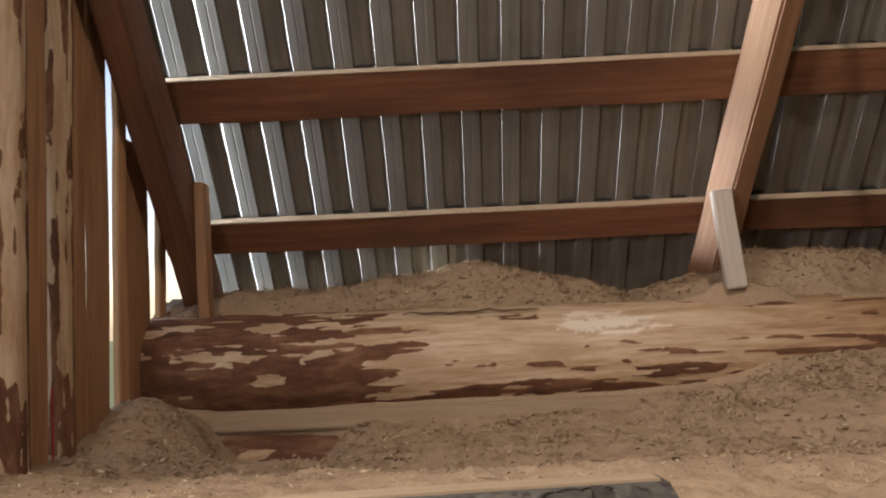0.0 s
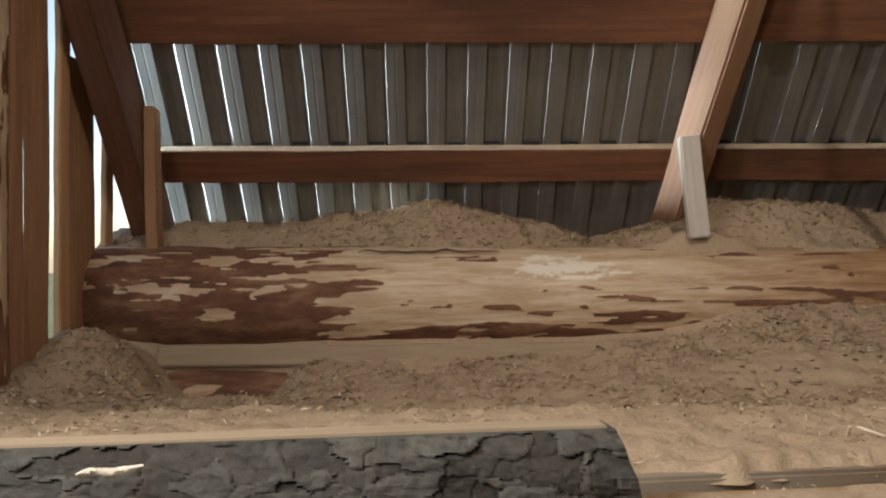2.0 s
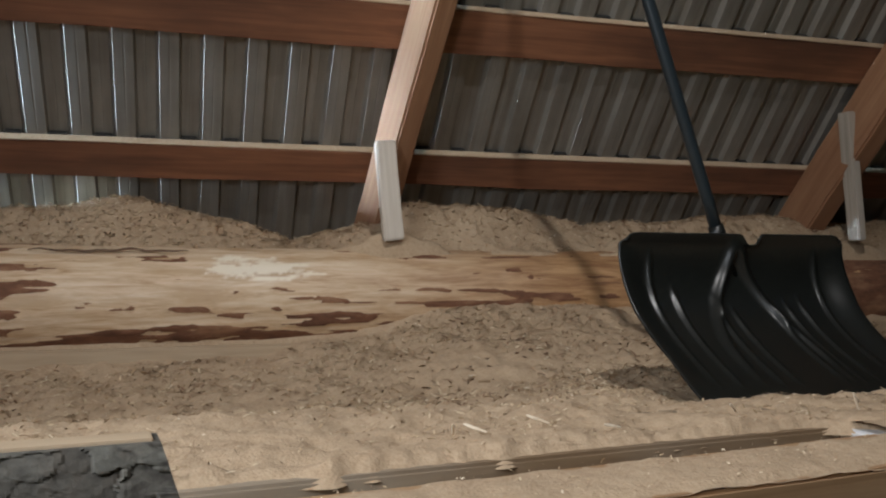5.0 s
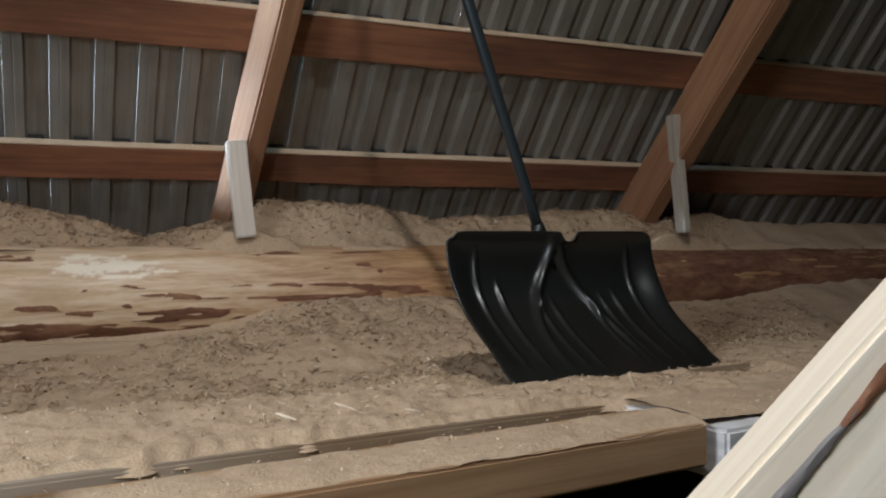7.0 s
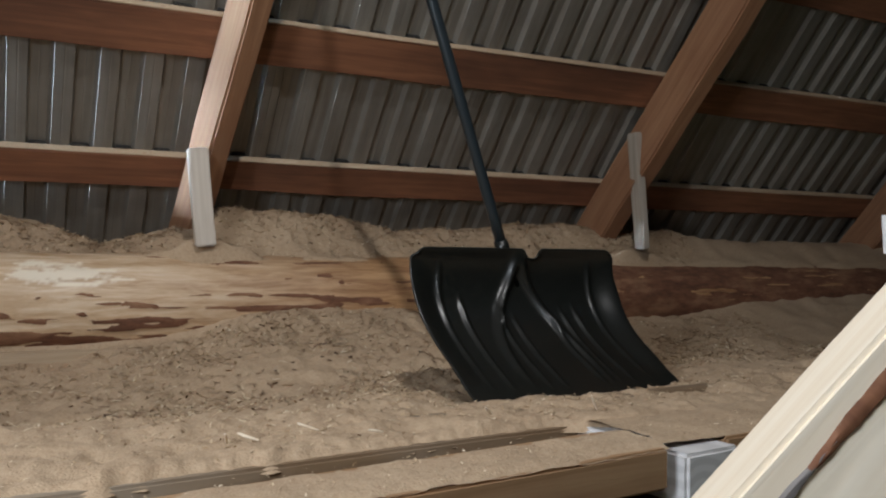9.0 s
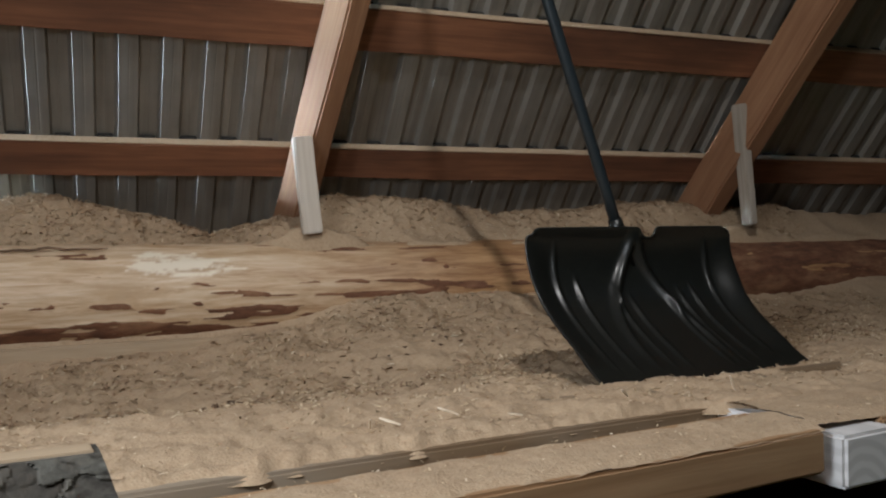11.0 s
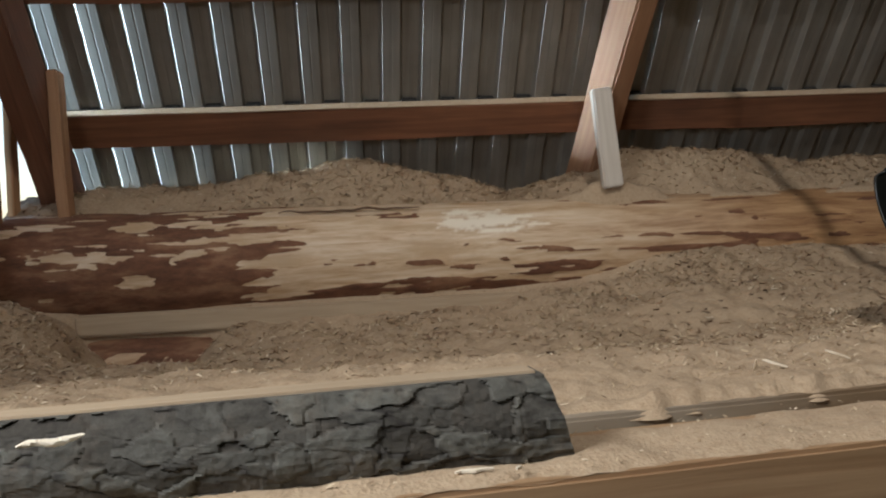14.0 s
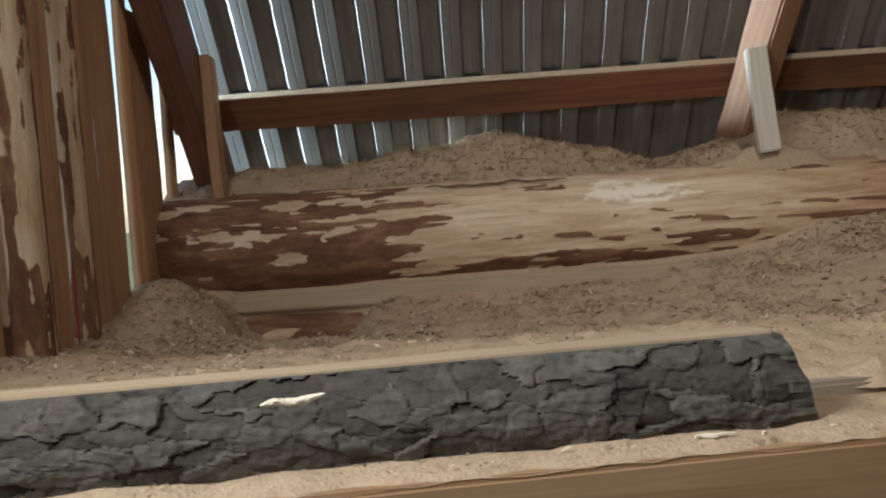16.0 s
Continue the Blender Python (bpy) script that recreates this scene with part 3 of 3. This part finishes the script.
plank(-2.0, 1.085, 0.0, 0.130, PZ, 0.055, M_PLANK, "thick plank dusted with sawdust at the edge of the opening", 1)
plank(-2.0, 3.4, 0.203, 0.40, PZ - 0.006, 0.05, M_GREYED, "thick plank buried under sawdust", 2)
plank(-2.0, 3.4, 0.12, 0.24, PZ - 0.034, 0.03, M_GREYED, "board seen through the gap between the planks", 3)
plank(1.20, 3.4, 0.02, 0.20, PZ - 0.002, 0.05, M_PLANK, "thick plank buried under sawdust", 4)
ob = finish("floor_joist", beam(0.3, 0.11, 0.07, 1, 0.005, 0.003, 8, 5), M_RINGS)
ob.matrix_world = pose(1.143, plank_line(1.14, 0.14), PZ - 0.043, 0, 0, SKEW)
tagged(ob, "pale squared joist with a fresh sawn end", "joist")


def dust_mesh(xa, xb, oa, ob_, step):
    """A thin uneven layer of sawdust on a plank."""
    nx, ny = int((xb - xa) / step), int((ob_ - oa) / step)
    co = []
    for j in range(ny + 1):
        for i in range(nx + 1):
            x = xa + (xb - xa) * i / nx
            o = oa + (ob_ - oa) * j / ny
            y = plank_line(x, o)
            edge = min(o - oa, ob_ - o) * 40
            z = PZ + 0.0055 + 0.004 * noise.fractal((x * 16, y * 16, 4.0), 1.0, 2.0, 4) - 0.006 * (1 - smooth(0, 1, edge))
            co.append((x, y, z))
    faces = [(j * (nx + 1) + i, j * (nx + 1) + i + 1, (j + 1) * (nx + 1) + i + 1, (j + 1) * (nx + 1) + i) for j in range(ny) for i in range(nx)]
    me = bpy.data.meshes.new("dust")
    me.from_pydata(co, [], faces)
    for p in me.polygons:
        p.use_smooth = True
    me.materials.append(M_SAWDUST)
    return me


ob = new("sawdust_dusting", dust_mesh(-0.9, 1.085, 0.003, 0.127, 0.005))
tagged(ob, "thin layer of sawdust on the plank", "sawdust", kind="stuff")
ob = new("sawdust_dusting", dust_mesh(1.09, 2.6, 0.025, 0.20, 0.008))
tagged(ob, "thin layer of sawdust on the plank", "sawdust", kind="stuff")


def over_plank(rng):
    x, o = rng.uniform(-0.6, 1.6), rng.uniform(0.005, 0.118)
    return x, plank_line(x, o), PZ + 0.006


ob = new("wood_shavings", shavings(900, over_plank, 8, (0.003, 0.012)))
tagged(ob, "fine splinters scattered over the dusty plank", "shavings", kind="stuff")

ob = finish("floor", plain_box((-2.0, 0.62, 0.18), (6.2, 2.7, 0.22)), M_DARKWOOD)
tagged(ob, "dark ceiling boards under the sawdust", "floor", kind="structure")

# ---- bark slab lying on the plank ----
def slab_mesh():
    length, h, segs, rings = 1.9, 0.07, 44, 760
    co, faces, plates, tints = [], [], [], []
    for i in range(rings + 1):
        x = -length * i / rings
        for k in range(segs + 1):
            t = k / segs
            a = math.radians(-28 + 80 * t)
            y = 0.018 - 0.045 * math.cos(a)
            z = h * t
            f = noise.fractal((x * 9, z * 20, 1.0), 0.9, 2.1, 5)
            q = noise.noise_vector((x * 14, z * 24, 3.0)) * 0.9 + noise.noise_vector((x * 60, z * 90, 8.0)) * 0.35
            dist, cells = noise.voronoi((x * 30 + q.x, z * 60 + q.y, 0.5))
            level = noise.cell(cells[0] * 7.3)
            rim = smooth(0.0, 0.16, dist[1] - dist[0])
            q2 = noise.fractal((x * 17 + 0.6 * f, z * 38, 6.0), 0.8, 2.1, 4)
            d = 0.0024 * level + 0.0008 * (rim - 1) + 0.003 * f + 0.0022 * q2 + 0.0006 * noise.noise((x * 150, z * 150, 0))
            plates.append(0.9 * (1 - rim) * smooth(0.05, 0.5, q2 + level * 0.35))
            tints.append(0.5 + 0.5 * level)
            co.append((x + (0.3 * (h - z) if i == 0 else 0), y - d, z))
        for y, z in ((0.03, h), (0.03, 0.0)):
            co.append((x, y, z))
            plates.append(0.0)
            tints.append(0.5)
    n = segs + 3
    for i in range(rings):
        for k in range(n):
            k2 = (k + 1) % n
            faces.append((i * n + k, (i + 1) * n + k, (i + 1) * n + k2, i * n + k2))
    faces.append(tuple(range(n)))
    faces.append(tuple(rings * n + k for k in range(n - 1, -1, -1)))
    me = bpy.data.meshes.new("bark")
    me.from_pydata(co, [], faces)
    me.attributes.new("crack", 'FLOAT', 'POINT').data.foreach_set("value", plates)
    me.attributes.new("plate", 'FLOAT', 'POINT').data.foreach_set("value", tints)
    me.materials.append(M_BARK)
    return me


slab = new("bark_slab", slab_mesh())
slab.matrix_world = pose(0.232, 0.455, PZ + 0.004, 0, 0, SKEW)
tagged(slab, "waney-edged slab with grey flaky pine bark lying on the plank", "plank")
top = part("sawn_top", beam(1.9, 0.030, 0.004, 0, 0.001, 0.001, 20, 4), M_DUSTY, slab, "sawn pale top edge")
top.matrix_world = slab.matrix_world @ pose(-0.955, 0.012, 0.0705)
top.matrix_parent_inverse = Matrix()

wound = part("bark_wound", lens_strip(0.047, 0.006, 3.3, 0.0), M_FRESH, slab, "torn strip of pale bare wood")
wound.matrix_world = slab.matrix_world @ pose(-0.385, -0.036, 0.0585) @ Matrix(((0, 0, 1, 0), (0, -1, 0, 0), (1, 0, 0, 0), (0, 0, 0, 1))) @ pose(0, 0, 0, 0, 9, 0)

# ---- dark crumbs and splinters ----
def crumb(x, y, r, seed):
    bm = bmesh.new()
    bmesh.ops.create_icosphere(bm, subdivisions=2, radius=r)
    for v in bm.verts:
        q = noise.noise_vector(v.co * (1.3 / r) + Vector((seed, seed * 2, 0)))
        v.co = Vector((v.co.x * 1.5, v.co.y, v.co.z * 0.4)) + q * r * 0.75
    ob = finish("bark_crumb", bm, M_CRUMB)
    ob.matrix_world = pose(x, y, ground(x, y) + r * 0.35, 0, 0, seed * 57)
    return tagged(ob, "dark brown crumb that darkens a spot in the sawdust", "bark", "crumbs of bark")


rng = random.Random(21)
# these crumbs are added to stand in for the shade in the hollow
for i in range(16):
    crumb(0.43 + rng.gauss(0, 0.04), 1.525 + rng.gauss(0, 0.013), rng.uniform(0.004, 0.012), i + 1.3)
for i in range(9):
    crumb(0.98 + rng.gauss(0, 0.07), 1.62 + rng.gauss(0, 0.04), rng.uniform(0.003, 0.0055), i + 20.3)


def splinter(x, y, z, length, turn, tilt, seed):
    pts = [Vector((length * (t / 6 - 0.5), 0.10 * length * noise.noise((t * 0.5, seed, 0)), 0.0)) for t in range(7)]
    ob = finish("wood_splinter", rod(pts, lambda t: 0.0009 + 0.0011 * math.sin(math.pi * min(1, t + 0.05)), 5), M_FRESH)
    ob.matrix_world = pose(x, y, z + 0.003 + abs(math.sin(radians(tilt))) * length / 2, 0, tilt, turn)
    return tagged(ob, "pale splinter of fresh wood on the dusty plank", "splinter", "loose splinters")


for i, (x, y, ln, turn, tilt) in enumerate(((0.165, 0.405, 0.032, 8, 0), (0.20, 0.40, 0.012, 60, 10), (1.13, 0.72, 0.03, 20, 55), (0.55, 0.71, 0.03, 70, 35),
                                            (0.58, 0.72, 0.03, -30, 15), (0.95, 0.74, 0.028, 40, 30), (0.75, 0.70, 0.024, 10, 12), (0.66, 0.72, 0.03, -10, 20))):
    on_drift = y > plank_line(x, 0.2)
    splinter(x, y, ground(x, y) if on_drift else PZ + 0.005, ln, turn, tilt, i * 3.1)

# thin rod added to draw the dark seam between sawdust and log
strip = finish("bark_strip", rod([Vector((-0.10 + 0.36 * i / 24, 1.953 + 0.006 * noise.noise((i * 0.4, 2, 0)), 0.683 + 0.008 * noise.noise((i * 0.3, 5, 0)))) for i in range(25)],
                                 lambda t: 0.0012 + 0.0022 * math.sin(math.pi * t) ** 0.5, 6), M_CRUMB)
tagged(strip, "thin dark line along the seam where sawdust meets the log", "bark")

# ---- snow shovel ----
shovel = tagged(new("snow_shovel"), "black plastic snow shovel with dark tube handle standing in sawdust", "shovel")


def scoop_mesh():
    """Scoop in its own frame: x across, z up, y away; the blade sweeps forward at its foot."""
    nx, nz = 132, 84
    bm = bmesh.new()
    grid = []
    for j in range(nz + 1):
        t = j / nz
        row = []
        for i in range(nx + 1):
            s = 2 * i / nx - 1
            half = 0.262 + 0.012 * smooth(0.2, 0.7, t)
            corner = smooth(0.90, 1.0, t) * max(0, abs(s) - 0.86) / 0.14
            x = s * half * (1 - 0.06 * corner ** 2)
            z = 0.29 * t - 0.012 * corner ** 2
            y = -0.25 * (1 - t) ** 2.4 + 0.03 * math.sin(math.pi * t) - 0.004 * smooth(0.9, 1.0, t)
            y -= 0.028 * smooth(0.76, 1.0, abs(s)) * smooth(0.0, 0.25, t) * smooth(1.02, 0.55, t)
            for c, fan, hi in ((-0.60, 0.10, 0.56), (-0.26, 0.1, 0.50), (-0.12, 0.1, 0.42), (0.28, 0.25, 0.44), (0.44, 0.22, 0.46), (0.58, 0.16, 0.48)):
                sc = c * (1 - fan * t)
                y -= 0.010 * math.exp(-((s - sc) / 0.018) ** 2) * smooth(0.03, 0.16, t) * smooth(hi + 0.12, hi - 0.04, t)
            for c in (-0.77, 0.77):
                y -= 0.008 * math.exp(-((s - c * (1 - 0.05 * t)) / 0.02) ** 2) * smooth(0.03, 0.2, t) * smooth(0.95, 0.75, t)
            for c in (-0.40, 0.36):
                sc = c * (1 - smooth(0.15, 0.95, t) * 0.92)
                y -= 0.014 * math.exp(-((s - sc) / (0.032 + 0.01 * t)) ** 2) * smooth(0.02, 0.25, t) * smooth(1.0, 0.85, t)
            z -= 0.022 * math.exp(-((s - 0.12) / 0.07) ** 4) * smooth(0.9, 1.0, t)
            row.append(bm.verts.new((x, y, z)))
        grid.append(row)
    for a, c in zip(grid, grid[1:]):
        for i in range(nx):
            bm.faces.new((a[i], a[i + 1], c[i + 1], c[i]))
    return bm


scoop = part("scoop", scoop_mesh(), M_PLASTIC, shovel, "black ribbed plastic scoop", True)
sol = scoop.modifiers.new("thickness", 'SOLIDIFY')
sol.thickness = 0.004
scoop.matrix_world = pose(1.312, 1.235, 0.426, 0, 0, 4)
hb, ht = Vector((1.289, 1.262, 0.70)), Vector((0.86, 1.21, 1.84))
tube = part("handle", rod([hb.lerp(ht, i / 12) for i in range(13)], 0.0125, 16), M_TUBE, shovel, "dark painted metal tube", True)
collar = part("collar", rod([hb.lerp(ht, t) for t in (-0.06, -0.02, 0.012, 0.03)], lambda t: 0.02 - 0.005 * t, 16), M_PLASTIC, shovel, "", True)

# ---- close slanting plank ----
pa, pb = Vector((0.699, 0.080, 0.511)), Vector((0.873, 0.018, 0.703))
along = (pb - pa).normalized()
view = (Vector((0.313, -0.398, 0.687)) - (pa + pb) / 2).normalized()
flat = (view - along * view.dot(along)).normalized()
edge_dir = along.cross(flat)
face = (flat * math.cos(radians(14)) + edge_dir * math.sin(radians(14))).normalized()
across = along.cross(face)
if across.z < 0:
    across = -across
PW, PT, PL = 0.19, 0.068, 0.62
turn_m = Matrix((across, face, along)).transposed()
prop = finish("slanting_plank", beam(PL, PW, PT, 2, 0.004, 0.002, 16, 6), M_FRESH)
m = turn_m.to_4x4()
m.translation = pb + along * 0.02 - along * (PL / 2) - across * (PW / 2) + face * (PT / 2)
prop.matrix_world = m
tagged(prop, "fresh pale plank with a dark bark pocket slanting beside the opening", "plank")


for nm, ln, wd, up, ac, mt, lab in (("bark_pocket", 0.125, 0.011, 0.182, 0.074, M_BATTEN, "reddish bark pocket"),
                                    ("dark_stain", 0.15, 0.008, 0.07, 0.072, M_STAIN, "grey stain below the bark pocket")):
    ob = part(nm, lens_strip(ln, wd, up * 9, PT / 2 + 0.0015), mt, prop, lab)
    ob.matrix_parent_inverse = Matrix()
    ob.matrix_basis = pose(ac, 0, up)
cap = finish("plank_offcut", beam(0.16, 0.05, 0.04, 0, 0.005, 0.002, 6, 3), M_ENDGRAIN)
cap.matrix_world = pose(0.985, 0.02, 0.731, 0, -4, -18)
tagged(cap, "white sawn end of a plank resting on the slanting plank", "plank")

M_GRASS, nt, b = material("meadow", 0.95)
ng = node(nt, "ShaderNodeTexNoise", Scale=0.6, Detail=6.0)
nt.links.new(coords(nt, (1, 1, 1), False), ng.inputs[0])
nt.links.new(ramp(nt, ng.outputs[0], [(0.35, (0.05, 0.08, 0.03)), (0.7, (0.12, 0.13, 0.06))]), b.inputs["Base Color"])
ob = finish("ground", plain_box((-400, -400, -4.6), (400, 400, -4.5)), M_GRASS)
tagged(ob, "meadow around the house, seen through gaps", "ground", kind="structure")

# ---- plain shell that closes the attic ----
def shell(name, bm, mat, label):
    return tagged(finish(name, bm, mat), label, "wall", kind="structure")


shell("wall_far", plain_box((6.2, -2.6, -1.5), (6.3, 2.6, 3.7)), M_DARKWOOD, "far gable wall of dark boards")
shell("wall_near_gable", plain_box((-0.86, -2.6, -1.5), (-0.78, -0.45, 3.7)), M_BOARD, "gable wall of boards beside the opening")
shell("wall_near_gable_2", plain_box((-0.86, -0.45, -1.5), (-0.78, 0.09, 0.98)), M_BOARD, "gable wall of boards under the added fill lamp opening")
shell("wall_near_gable_3", plain_box((-0.86, -0.45, 1.52), (-0.78, 0.09, 3.7)), M_BOARD, "gable wall of boards over the added fill lamp opening")
shell("wall_near_gable_4", plain_box((-0.86, 0.09, -1.5), (-0.78, 1.16, 3.7)), M_BOARD, "gable wall of boards beside the added fill lamp opening")
shell("floor_lower", plain_box((-1.0, -2.6, -1.6), (6.3, 2.6, -1.5)), M_DARKWOOD, "floor of the room below")
shell("wall_below", plain_box((-1.0, 0.46, -1.5), (6.2, 0.52, 0.2)), M_DARKWOOD, "dark wall under the floor edge")


def back_slope(x0, x1, v0, v1):
    bm = bmesh.new()
    vs = []
    for t in (0.0, 0.08):
        for x, v in ((x0, v0), (x1, v0), (x1, v1), (x0, v1)):
            vs.append(bm.verts.new((x, 0.45 - CU * v - SU * t, 2.96 - SU * v + CU * t)))
    for f in ((0, 1, 2, 3), (7, 6, 5, 4), (0, 4, 5, 1), (1, 5, 6, 2), (2, 6, 7, 3), (3, 7, 4, 0)):
        bm.faces.new([vs[i] for i in f])
    return bm


# unseen slope; the opening is added to hold the overhead lamp
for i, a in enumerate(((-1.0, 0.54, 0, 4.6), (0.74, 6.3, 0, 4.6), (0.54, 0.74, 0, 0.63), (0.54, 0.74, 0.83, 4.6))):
    shell("roof_back_%d" % (i + 1), back_slope(*a), M_DARKWOOD, "unseen boarded roof slope, added with an opening for the overhead lamp")
